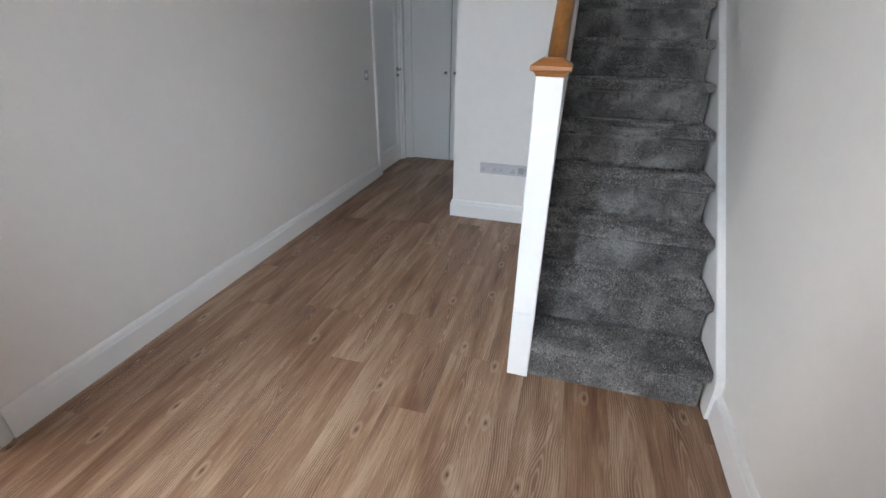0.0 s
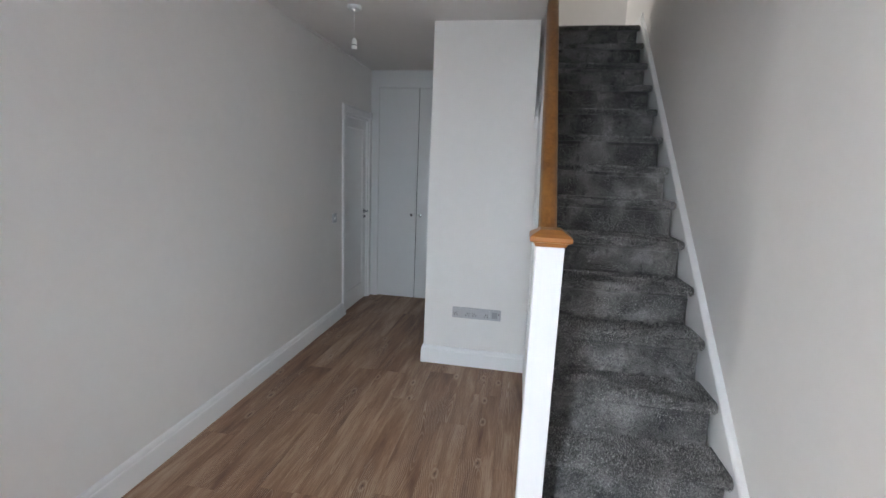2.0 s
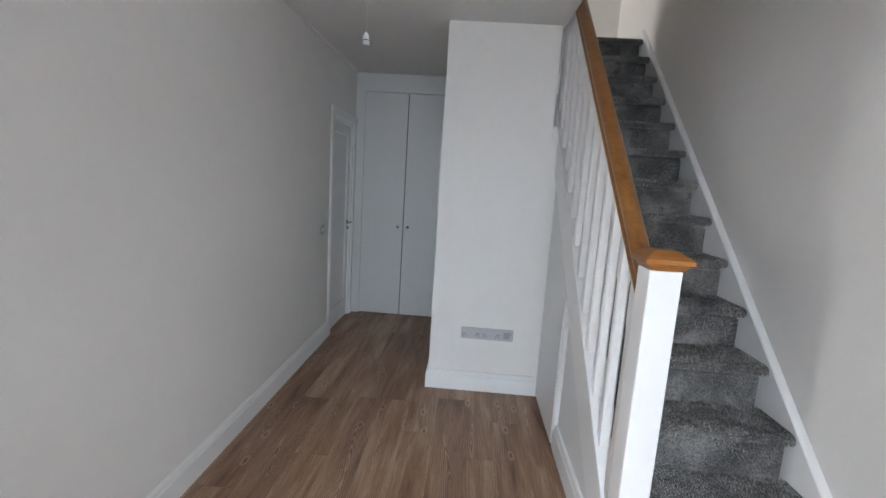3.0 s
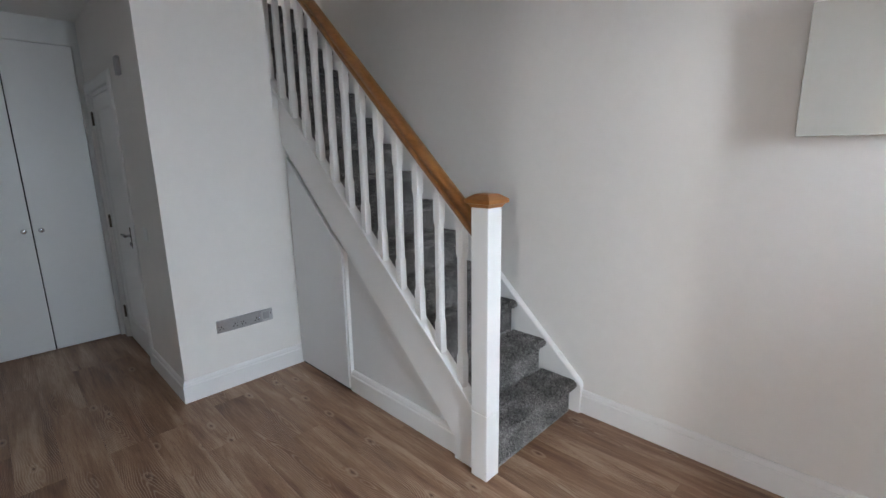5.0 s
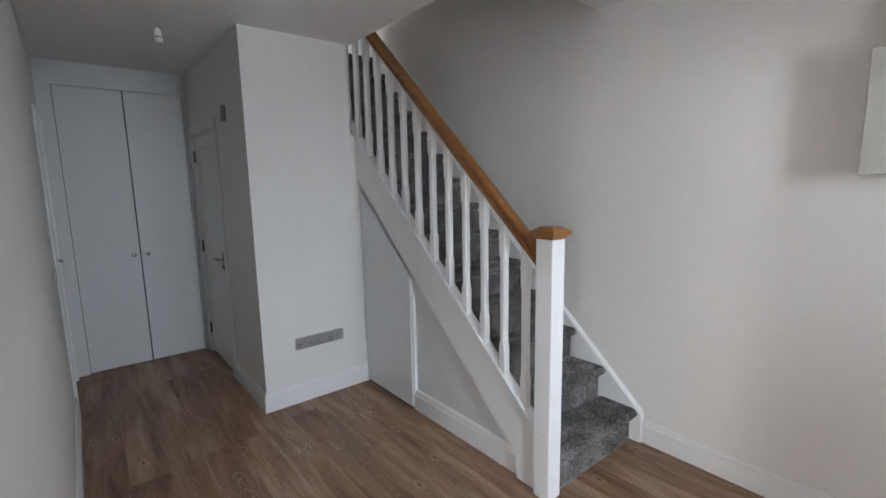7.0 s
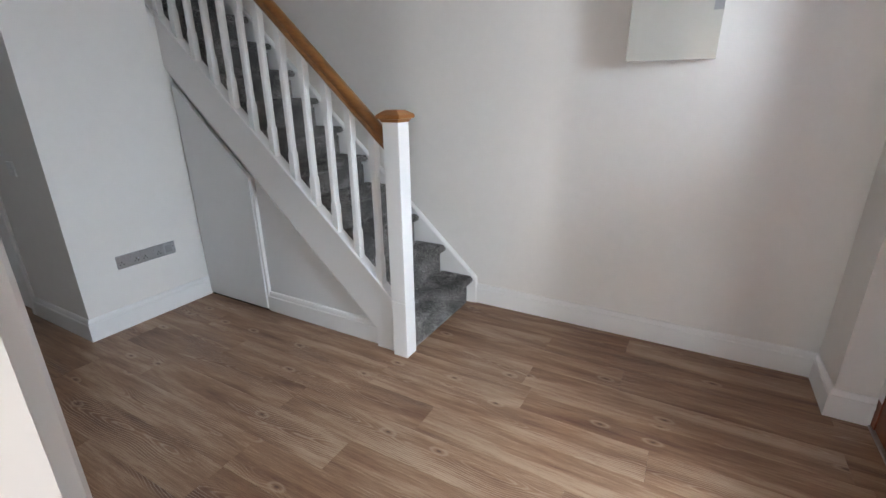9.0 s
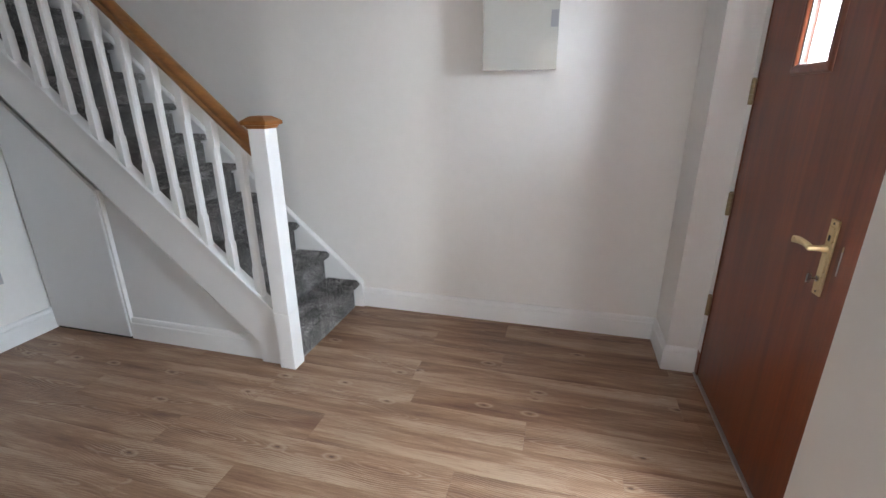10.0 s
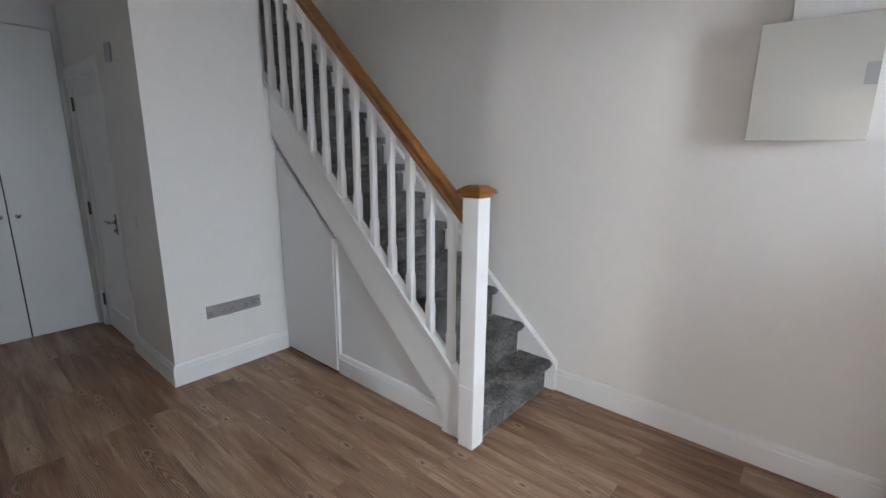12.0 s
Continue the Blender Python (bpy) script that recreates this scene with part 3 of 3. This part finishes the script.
def pile_mesh(count=22000, x_from=0.856):
    """Leaning tufts over the nosing, tread and riser of one step; each is a three-sided spike."""
    rng = np.random.default_rng(5)
    r = 0.018
    track = [(0.043, -RISE + 0.012), (0.043, -3.35 * r), (0.012, -1.85 * r), (0.004, -1.6 * r), (0.0, -r), (0.004, -0.4 * r), (r, 0.0), (GO + 0.030, 0.0)]
    track = np.array(track)
    seg = np.diff(track, axis=0)
    length = np.hypot(seg[:, 0], seg[:, 1])
    cum = np.concatenate([[0], np.cumsum(length)])
    s = rng.uniform(0, cum[-1], count)
    k = np.clip(np.searchsorted(cum, s) - 1, 0, len(seg) - 1)
    f = (s - cum[k]) / length[k]
    y, z = track[k, 0] + seg[k, 0] * f, track[k, 1] + seg[k, 1] * f
    ny, nz = -seg[k, 1] / length[k], seg[k, 0] / length[k]
    x = rng.uniform(x_from, 1.604, count)
    s = np.where(k == 1, rng.uniform(cum[2], cum[-1], count), s)
    k = np.clip(np.searchsorted(cum, s) - 1, 0, len(seg) - 1)
    f = (s - cum[k]) / length[k]
    y, z = track[k, 0] + seg[k, 0] * f, track[k, 1] + seg[k, 1] * f
    ny, nz = -seg[k, 1] / length[k], seg[k, 0] / length[k]
    on_riser = k == 0
    x = np.where(on_riser, x_from + (x - x_from) * 0.985, x)
    base = np.stack([x, y, z], 1)
    nrm = np.stack([np.zeros(count), ny, nz], 1)
    field = 0.5 * np.sin(x * 23 + np.sin(y * 31) * 2.0) + 0.5 * np.sin(y * 27 + x * 11 + 1.3)
    along_ = np.stack([np.zeros(count), -nz, ny], 1)
    lean = along_ * (0.45 * field)[:, None] + rng.normal(0, 0.33, (count, 3))
    tip = base + (nrm + lean) * (np.where(on_riser, 0.0048, 0.0068) * rng.uniform(0.7, 1.25, count))[:, None]
    side = np.stack([np.ones(count), np.zeros(count), np.zeros(count)], 1)
    other = np.cross(nrm, side)
    w_ = 0.0024 * rng.uniform(0.7, 1.3, count)
    a0 = rng.uniform(0, math.tau, count)
    vs = [base - nrm * 0.002 + side * (w_ * np.cos(a0 + q))[:, None] + other * (w_ * np.sin(a0 + q))[:, None] for q in (0, math.tau / 3, 2 * math.tau / 3)]
    verts = np.stack([*vs, tip], 1).reshape(-1, 3)
    i = np.arange(count)[:, None] * 4
    faces = np.concatenate([i + np.array([[0, 1, 3]]), i + np.array([[1, 2, 3]]), i + np.array([[2, 0, 3]])], 1).reshape(-1, 3)
    me = bpy.data.meshes.new("pile")
    me.from_pydata(verts.tolist(), [], faces.tolist())
    me.materials.append(TUFT)
    return me


STEP = step_mesh()
PILE = pile_mesh()
STEP_FIRST, PILE_FIRST = step_mesh(0.8735), pile_mesh(22000, 0.877)
for n in range(1, N_STEPS + 1):
    ob = new("step", STEP_FIRST if n == 1 else STEP)
    ob.location = (0, Y1 + GO * (n - 1), RISE * n + 0.004)
    ob.parent = stairs
    if n == 1:
        tagged(ob, "carpeted step in mottled grey pile")
    pl = tagged(new("pile_fibre", PILE_FIRST if n == 1 else PILE), kind="stuff")
    pl.location = ob.location
    pl.parent = stairs

yt = Y1 + GO * (N_STEPS - 1) + 0.10
# closed string with the base rail
y_n = -1.735
y_p = -1.600
board = [(y_n, 0.001), (y_p, 0.001), (y_p, nose(y_p) - 0.300), (0.018, nose(0.018) - 0.300), (0.018, nose(0.018) + 0.002), (y_n, nose(y_n) + 0.002)]
part("outer_string", prism(board, 0.805, 0.851, "x", 0.0015), TRIM, stairs, "white painted stair string")
bm = bmesh.new()
ends = [[bm.verts.new((x, y, nose(y) + d_)) for x, d_ in ((0.806, -0.3005), (0.810, -0.308), (0.828, -0.335), (0.842, -0.362), (0.846, -0.371), (0.851, -0.371), (0.851, -0.3005))] for y in (y_p, 0.017)]
for i in range(7):
    bm.faces.new((ends[0][i], ends[0][(i + 1) % 7], ends[1][(i + 1) % 7], ends[1][i]))
bm.faces.new(ends[0][::-1])
bm.faces.new(ends[1])
part("string_moulding", bm, TRIM, stairs, "hollowed moulding below the string")
part("upper_string", prism([(0.019, 1.5), (yt, nose(yt) - 0.4), (yt, nose(yt) + 0.002), (0.019, nose(0.019) + 0.002)], 0.767, 0.851), TRIM, stairs)


def along(y0, y1, lo, hi, x0, x1, bevel=0.0):
    return prism([(y0, nose(y0) + lo), (y1, nose(y1) + lo), (y1, nose(y1) + hi), (y0, nose(y0) + hi)], x0, x1, "x", bevel)


part("base_rail_bead", along(y_n, 0.017, 0.003, 0.012, 0.796, 0.855, 0.002), TRIM, stairs)
part("base_rail", along(y_n, yt, 0.0125, 0.040, 0.790, 0.858, 0.003), TRIM, stairs, "white base rail")
part("upper_bead", along(0.020, yt, 0.003, 0.012, 0.768, 0.855, 0.0), TRIM, stairs)
# wall string
bm = bmesh.new()
loops = []
for x, up_ in ((1.617, -0.012), (1.618, -0.006), (1.624, 0.002), (1.634, 0.007), (SW - 0.001, 0.010)):
    outline = [(-1.870, 0.0), (-1.80, 0.0), (yt, nose(yt) - 0.30), (yt, nose(yt) + up_), (-1.862, nose(-1.862) + up_), (-1.870, nose(-1.870) + up_ - 0.015)]
    loops.append([bm.verts.new((x, y, z)) for y, z in outline])
for a, b in zip(loops, loops[1:]):
    for i in range(6):
        bm.faces.new((a[i], a[(i + 1) % 6], b[(i + 1) % 6], b[i]))
bm.faces.new(loops[0][::-1])
bm.faces.new(loops[-1])
part("wall_string", bm, TRIM, stairs, "white painted string against the wall")

# handrail, rounded profile
rail = bmesh.new()
rp = [(-0.022, 0), (-0.032, 0.006), (-0.0355, 0.024), (-0.028, 0.038), (-0.034, 0.055), (-0.032, 0.074), (-0.020, 0.090), (0, 0.095)]
rp = rp + [(-x, z) for x, z in rp[-2::-1]]
ya, yb = y_n, 1.05
ends = [[rail.verts.new((0.825 + x, y, nose(y) + 0.862 + z)) for x, z in rp] for y in (ya, yb)]
for i in range(len(rp)):
    j = (i + 1) % len(rp)
    rail.faces.new((ends[0][i], ends[0][j], ends[1][j], ends[1][i]))
rail.faces.new(ends[0][::-1])
rail.faces.new(ends[1])
part("handrail", rail, RAIL, stairs, "varnished oak handrail", True)
part("rail_fillet", along(ya, yb, 0.853, 0.8615, 0.803, 0.847), TRIM, stairs, "white fillet strip below the rail")


def baluster_mesh():
    """A 41 mm square spindle with stopped chamfers, from the base rail to the handrail; origin on the line of nosings."""
    bm = bmesh.new()
    h = 0.0205
    c = 0.0082
    cut = SLOPE * h

    def ring(z, w, ch, slope=0.0):
        pts = [(w, w - ch), (w - ch, w), (-w + ch, w), (-w, w - ch), (-w, -w + ch), (-w + ch, -w), (w - ch, -w), (w, -w + ch)]
        return [bm.verts.new((x, y, z + slope * y)) for x, y in pts]

    eps = 0.0012
    rings = [ring(0.038, h, eps, SLOPE), ring(0.178, h, eps), ring(0.198, h * 0.96, c), ring(0.45, h * 0.96, c), ring(0.673, h * 0.96, c), ring(0.695, h, eps), ring(0.854, h, eps, SLOPE)]
    for a, b in zip(rings, rings[1:]):
        for k in range(8):
            bm.faces.new((a[k], a[(k + 1) % 8], b[(k + 1) % 8], b[k]))
    bm.faces.new(rings[0][::-1])
    bm.faces.new(rings[-1])
    return mesh_from(bm, "baluster", TRIM)


BAL = baluster_mesh()
for k in range(17):
    y = -1.640 + 0.1482 * k
    ob = new("baluster", BAL)
    ob.location = (0.825, y, nose(y))
    ob.parent = stairs

# newel post with cap
newel = thing("newel_post", 0.824, -1.785, 0, "square white newel post with oak cap at the stair foot", "newel post")
w = 0.0475
part("newel_base", box(-w, w, -w - 0.0, w, 0.0, 0.345, 0.002), TRIM, newel)
part("newel_sleeve", box(-w, w, -w, w, 0.3465, 1.318, 0.0025), TRIM, newel)
cap = bmesh.new()


def sq_rings(bm, rows):
    rs = [[bm.verts.new((sx * a, sy * a, z)) for sx, sy in ((1, 1), (-1, 1), (-1, -1), (1, -1))] for a, z in rows]
    for a, b in zip(rs, rs[1:]):
        for k in range(4):
            bm.faces.new((a[k], a[(k + 1) % 4], b[(k + 1) % 4], b[k]))
    bm.faces.new(rs[0][::-1])
    bm.faces.new(rs[-1])


sq_rings(cap, [(0.050, 1.3185), (0.052, 1.326), (0.056, 1.329), (0.057, 1.333), (0.067, 1.336), (0.0695, 1.340), (0.0695, 1.352), (0.067, 1.355), (0.036, 1.375), (0.034, 1.376)])
part("newel_cap", cap, CAPWOOD, newel, "varnished oak pyramid cap")

# spandrel below the string
def under(y, gap=0.0):
    return nose(y) - 0.371 - gap


structure("trim_spandrel_panel", prism([(-1.53, 0.100), (-0.64, 0.100), (-0.64, under(-0.64) + 0.02), (-1.53, under(-1.53) + 0.02)], 0.853, 0.860), STAIR_BOARD, "white sunk triangular panel below the stairs")
sp = bmesh.new()
y1s = y_p + 0.001
sweep([(0.8460, -0.641), (0.8460, y1s)], SKIRT, -1, sp)
box(0.8462, 0.860, y1s, -0.641, 0.0, 0.144, bm=sp)
structure("baseboard_spandrel", sp, TRIM, "white moulded skirting below the stair string")
# trim that borders the sunk panel, following the string
structure("trim_spandrel_frame", prism([(-0.640, 0.002), (-0.6235, 0.002), (-0.6235, under(-0.6235) - 0.004), (-0.640, under(-0.640) - 0.004)], 0.829, 0.873, "x", 0.001), TRIM)
# Black strip laid on the floor as painted shade under the door.
structure("floor_shade_under_stair_door", box(0.827, 0.846, -0.621, 0.010, -0.001, 0.0015), BLACK)
g = 0.009
door = [(-0.622, 0.014), (0.005, 0.014), (0.005, under(0.005, g)), (-0.622, under(-0.622, g))]
u = thing("under_stair_door", 0.824, -0.3, 0, "white flat cupboard door with a sloping top below the stairs", "cupboard door")
part("door_panel", prism([(y + 0.3, z) for y, z in door], -0.004, 0.020, "x", 0.003), STAIR_BOARD, u)
# Added black backing: paints the shade seen through the gaps round the door.
structure("wall_under_stair_shade", prism([(-1.60, 0.0), (0.10, 0.0), (0.10, 1.4), (-1.60, 0.05)], 0.875, 0.885), BLACK)

# ---- meter cupboard on the wall ----
m_ = thing("meter_cupboard", 1.5, -2.929, 1.59, "gloss white boxed meter cupboard fixed high on the wall", "wall cupboard")
part("carcass", box(0.019, 0.149, -0.192, 0.192, 0.004, 0.463, 0.001), PLASTIC, m_)
part("front", box(0, 0.0185, -0.196, 0.196, 0, 0.467, 0.0015), GLOSS, m_, "gloss white front panel")
part("catch", box(-0.004, -0.0005, -0.194, -0.156, 0.205, 0.285, 0.001), GREYPL, m_, "small brushed steel catch plate")
t_ = thing("boxed_trunking", 1.55, -2.945, 2.0575, "white boxed cable trunking above the meter cupboard", "trunking")
part("casing", box(0, 0.099, -0.12, 0.12, 0.001, CH - 2.0575 - 0.001, 0.001), PLASTIC, t_)

# ---- front door ----
fd = thing("front_door", 0.845, -4.0, 0, "dark mahogany front door with a narrow glazed slit and brass furniture", "front door")
X0, X1, ZB, ZT = -0.475, 0.421, 0.014, 2.06
gx0, gx1, gz0, gz1 = -0.146, 0.080, 1.558, 1.945
bm = bmesh.new()
for a, b, c, d_ in ((X0, gx0, ZB, ZT), (gx1, X1, ZB, ZT), (gx0, gx1, ZB, gz0), (gx0, gx1, gz1, ZT)):
    box(a, b, -0.034, 0, c, d_, bm=bm)
bmesh.ops.remove_doubles(bm, verts=bm.verts, dist=1e-5)
part("leaf", bm, MAHOG, fd, "flat dark mahogany veneer leaf")
bm = bmesh.new()
fr = [(0.0, 0.0005), (0.004, 0.009), (0.014, 0.012), (0.028, 0.010), (0.036, 0.003), (0.037, 0.0005)]
cs = [(gx0, gz0, -1, -1), (gx1, gz0, 1, -1), (gx1, gz1, 1, 1), (gx0, gz1, -1, 1)]
rs = [[bm.verts.new((cx + sx * (o - 0.006), y, cz + sz * (o - 0.006))) for o, y in fr] for cx, cz, sx, sz in cs]
for i in range(4):
    a, b = rs[i], rs[(i + 1) % 4]
    for k in range(len(fr) - 1):
        bm.faces.new((a[k], a[k + 1], b[k + 1], b[k]))
part("glazing_bead", bm, MAHOG, fd, "raised mahogany glazing bead")
pane = part("pane", box(gx0, gx1, -0.014, -0.009, gz0, gz1), GLASS, fd, "clear glass pane")
pane.visible_shadow = False
bm = box(gx1 - 0.010, gx1 - 0.0005, -0.0085, -0.003, gz0, gz1)
part("pane_spacer", bm, GREYPL, fd, "pale grey spacer bar")
for z in (0.43, 0.965, 1.472):
    butt_hinge(fd, X1 + 0.003, 0.013, z, OLD_BRASS, 0.108, 0.0115, "hinge", 0.001, "x")
    part("hinge_leaf", box(X1 + 0.010, X1 + 0.028, 0.0078, 0.0100, z - 0.0525, z + 0.0525, 0.0005), OLD_BRASS, fd)
    for dz in (-0.036, 0.0, 0.036):
        part("hinge_screw", lathe([(0.0035, 0), (0.0030, 0.0012)], 10, m=pose(X1 + 0.019, 0.0100, z + dz, -90, 0, 0)), BRONZE, fd)
# lever on a long back plate
hx, hz = -0.425, 0.985
plate = box(hx - 0.021, hx + 0.021, 0.0, 0.007, hz - 0.115, hz + 0.125, 0.003, segs=2)
box(hx - 0.016, hx + 0.016, 0.007, 0.010, hz - 0.095, hz + 0.105, 0.0015, bm=plate)
bp = part("back_plate", plate, BRASS, fd, "long polished brass back plate")
for z in (hz - 0.104, hz + 0.114):
    part("screw", lathe([(0.004, 0), (0.0035, 0.0015)], 10, m=pose(hx, 0.007, z, -90, 0, 0)), BRONZE, bp)
part("handle_boss", lathe([(0.013, 0), (0.012, 0.010), (0.009, 0.018), (0.009, 0.048), (0.006, 0.052)], 18, m=pose(hx, 0.009, hz + 0.035, -90, 0, 0)), BRASS, fd, "", True)
bm = bmesh.new()
sec = []
for k in range(9):
    s_ = k / 8
    cx, cz = hx + 0.004 + 0.098 * s_, hz + 0.035 + 0.006 * math.sin(s_ * 3.0) - 0.003 * s_
    hw, th = 0.0105 + 0.002 * s_, 0.0062 - 0.002 * s_
    sec.append([bm.verts.new((cx, 0.050 + 0.006 * s_ + th * math.cos(a) * 1.2, cz + hw * math.sin(a))) for a in (k2 * math.tau / 10 for k2 in range(10))])
for a, b in zip(sec, sec[1:]):
    for k in range(10):
        bm.faces.new((a[k], a[(k + 1) % 10], b[(k + 1) % 10], b[k]))
bm.faces.new(sec[0][::-1])
bm.faces.new(sec[-1])
part("lever", bm, BRASS, fd, "curved brass lever", True)
part("keyway", box(hx - 0.006, hx + 0.006, 0.0095, 0.0108, hz + 0.060, hz + 0.078, 0.0006), BLACK, bp, "dark square slot in the plate")
bm = lathe([(0.009, 0), (0.009, 0.006), (0.0055, 0.007), (0.0055, 0.024)], 16, m=pose(hx, 0.009, hz - 0.062, -90, 0, 0))
box(hx - 0.004, hx + 0.004, 0.030, 0.040, hz - 0.077, hz - 0.047, 0.0012, bm=bm)
part("thumb_turn", bm, CHROME, fd, "chrome thumb turn", True)
structure("door_frame_front", wall_x(-4.075, -3.995, 0.001, 1.317, 0.0, 2.115, [(0.035, 0.235, 0.30, 1.99), (0.368, 1.268, -0.1, 2.063)]), MAHOG, "dark mahogany fixed frame with glazed side panel")
structure("door_frame_head", box(0.001, 1.317, -4.075, -3.995, 2.1155, 2.469), MAHOG, "dark mahogany panel above the front door")
p_ = structure("window_side_panel", box(0.035, 0.235, -4.045, -4.039, 0.30, 1.99), GLASS, "clear glass pane in the mahogany door frame")
p_.visible_shadow = False
structure("frame_strike_plate", box(0.342, 0.350, -3.9948, -3.9935, 0.960, 1.050), CHROME, "bright steel strike plate in the frame")
structure("door_1_hinge_stile", box(1.269, 1.317, -3.9948, -3.9925, 0.146, 2.46), TRIM, "white painted hinge-side frame strip")
structure("threshold", box(0.001, 1.317, -4.075, -3.985, -0.006, 0.010, 0.002), STEEL, "thin metal threshold strip")

def slit_backdrop_house():
    """A made-up pale rendered house, seen only through the front door's glazed slit, to whiten it."""
    # Added bright backdrop: its sunlit wall fills the slit with white.
    h = thing("slit_backdrop_house", 14.0, -8.6, -0.2, "made-up pale rendered two-storey house that whitens the door slit", "house")
    bm = bmesh.new()
    wins = [(-4.2, -2.9), (-0.6, 0.7), (3.0, 4.3)]
    x = -6.0
    for a, c in wins + [(6.0, 6.0)]:
        box(x, a, -6.0, 0.0, 0.0, 5.6, bm=bm)
        if c > a:
            box(a, c, -6.0, 0.0, 0.0, 0.9, bm=bm)
            box(a, c, -6.0, 0.0, 2.2, 3.4, bm=bm)
            box(a, c, -6.0, 0.0, 4.6, 5.6, bm=bm)
        x = c
    part("wall", bm, RENDER_OUT, h)
    part("roof", prism([(-6.4, 5.6), (0.4, 5.6), (-3.0, 8.0)], -6.3, 6.3), GREYPL, h, "grey tiled roof")
    for a, c in wins:
        for z in (0.9, 3.4):
            zt = z + (1.3 if z < 1 else 1.2)
            w_ = part("window", box(a, c, -0.16, -0.10, z, z + 0.06), PLASTIC, h, "white framed window")
            part("frame", box(a, c, -0.16, -0.10, zt - 0.06, zt), PLASTIC, w_)
            part("pane", box(a, c, -0.14, -0.12, z + 0.06, zt - 0.06), GLASS, w_)


slit_backdrop_house()

# ---- floor planks ----
floor = structure("floor", box(LW - 0.1, SW, -4.0, 2.35, -0.0044, -0.0024), BLACK, "oak-look vinyl plank floor")
PW, PL = 0.1855, 1.355
START = {0: -1.965, 1: -2.866, 2: -2.18, 3: -3.13, 4: -2.55, 5: -3.85, 6: -2.95, -1: -1.59, -2: -2.95, -3: -2.28, -4: -1.66, -5: -2.6}
cache = {}


def plank_mesh(w, l):
    key = (round(w, 4), round(l, 4))
    if key not in cache:
        bm = bmesh.new()
        b, g_ = 0.0007, 0.00025
        x0, x1, y0, y1 = -w / 2 + g_, w / 2 - g_, -l / 2 + g_, l / 2 - g_
        rows = [(x0, x1, y0, y1, -0.0022), (x0, x1, y0, y1, -b), (x0 + b, x1 - b, y0 + b, y1 - b, 0.0)]
        rs_ = [[bm.verts.new(p) for p in ((a, c, z), (b_, c, z), (b_, d2, z), (a, d2, z))] for a, b_, c, d2, z in rows]
        for r0, r1 in zip(rs_, rs_[1:]):
            for k in range(4):
                bm.faces.new((r0[k], r0[(k + 1) % 4], r1[(k + 1) % 4], r1[k]))
        bm.faces.new(rs_[-1])
        cache[key] = mesh_from(bm, "plank", PLANK)
    return cache[key]


for c in range(-6, 10):
    x0, x1 = -0.0695 + PW * c, -0.0695 + PW * (c + 1)
    x0, x1 = max(x0, LW - 0.1), min(x1, SW)
    if x1 - x0 < 0.01:
        continue
    y = START.get(c, -2.2 - 0.43 * c % PL)
    while y > -4.0:
        y -= PL
    while y < 1.75:
        ya, yb = max(y, -4.0), min(y + PL, 1.99)
        if yb - ya > 0.02:
            ob = new("plank", plank_mesh(x1 - x0, yb - ya))
            ob.location = ((x0 + x1) / 2, (ya + yb) / 2, 0)
            ob.parent = floor
        y += PL
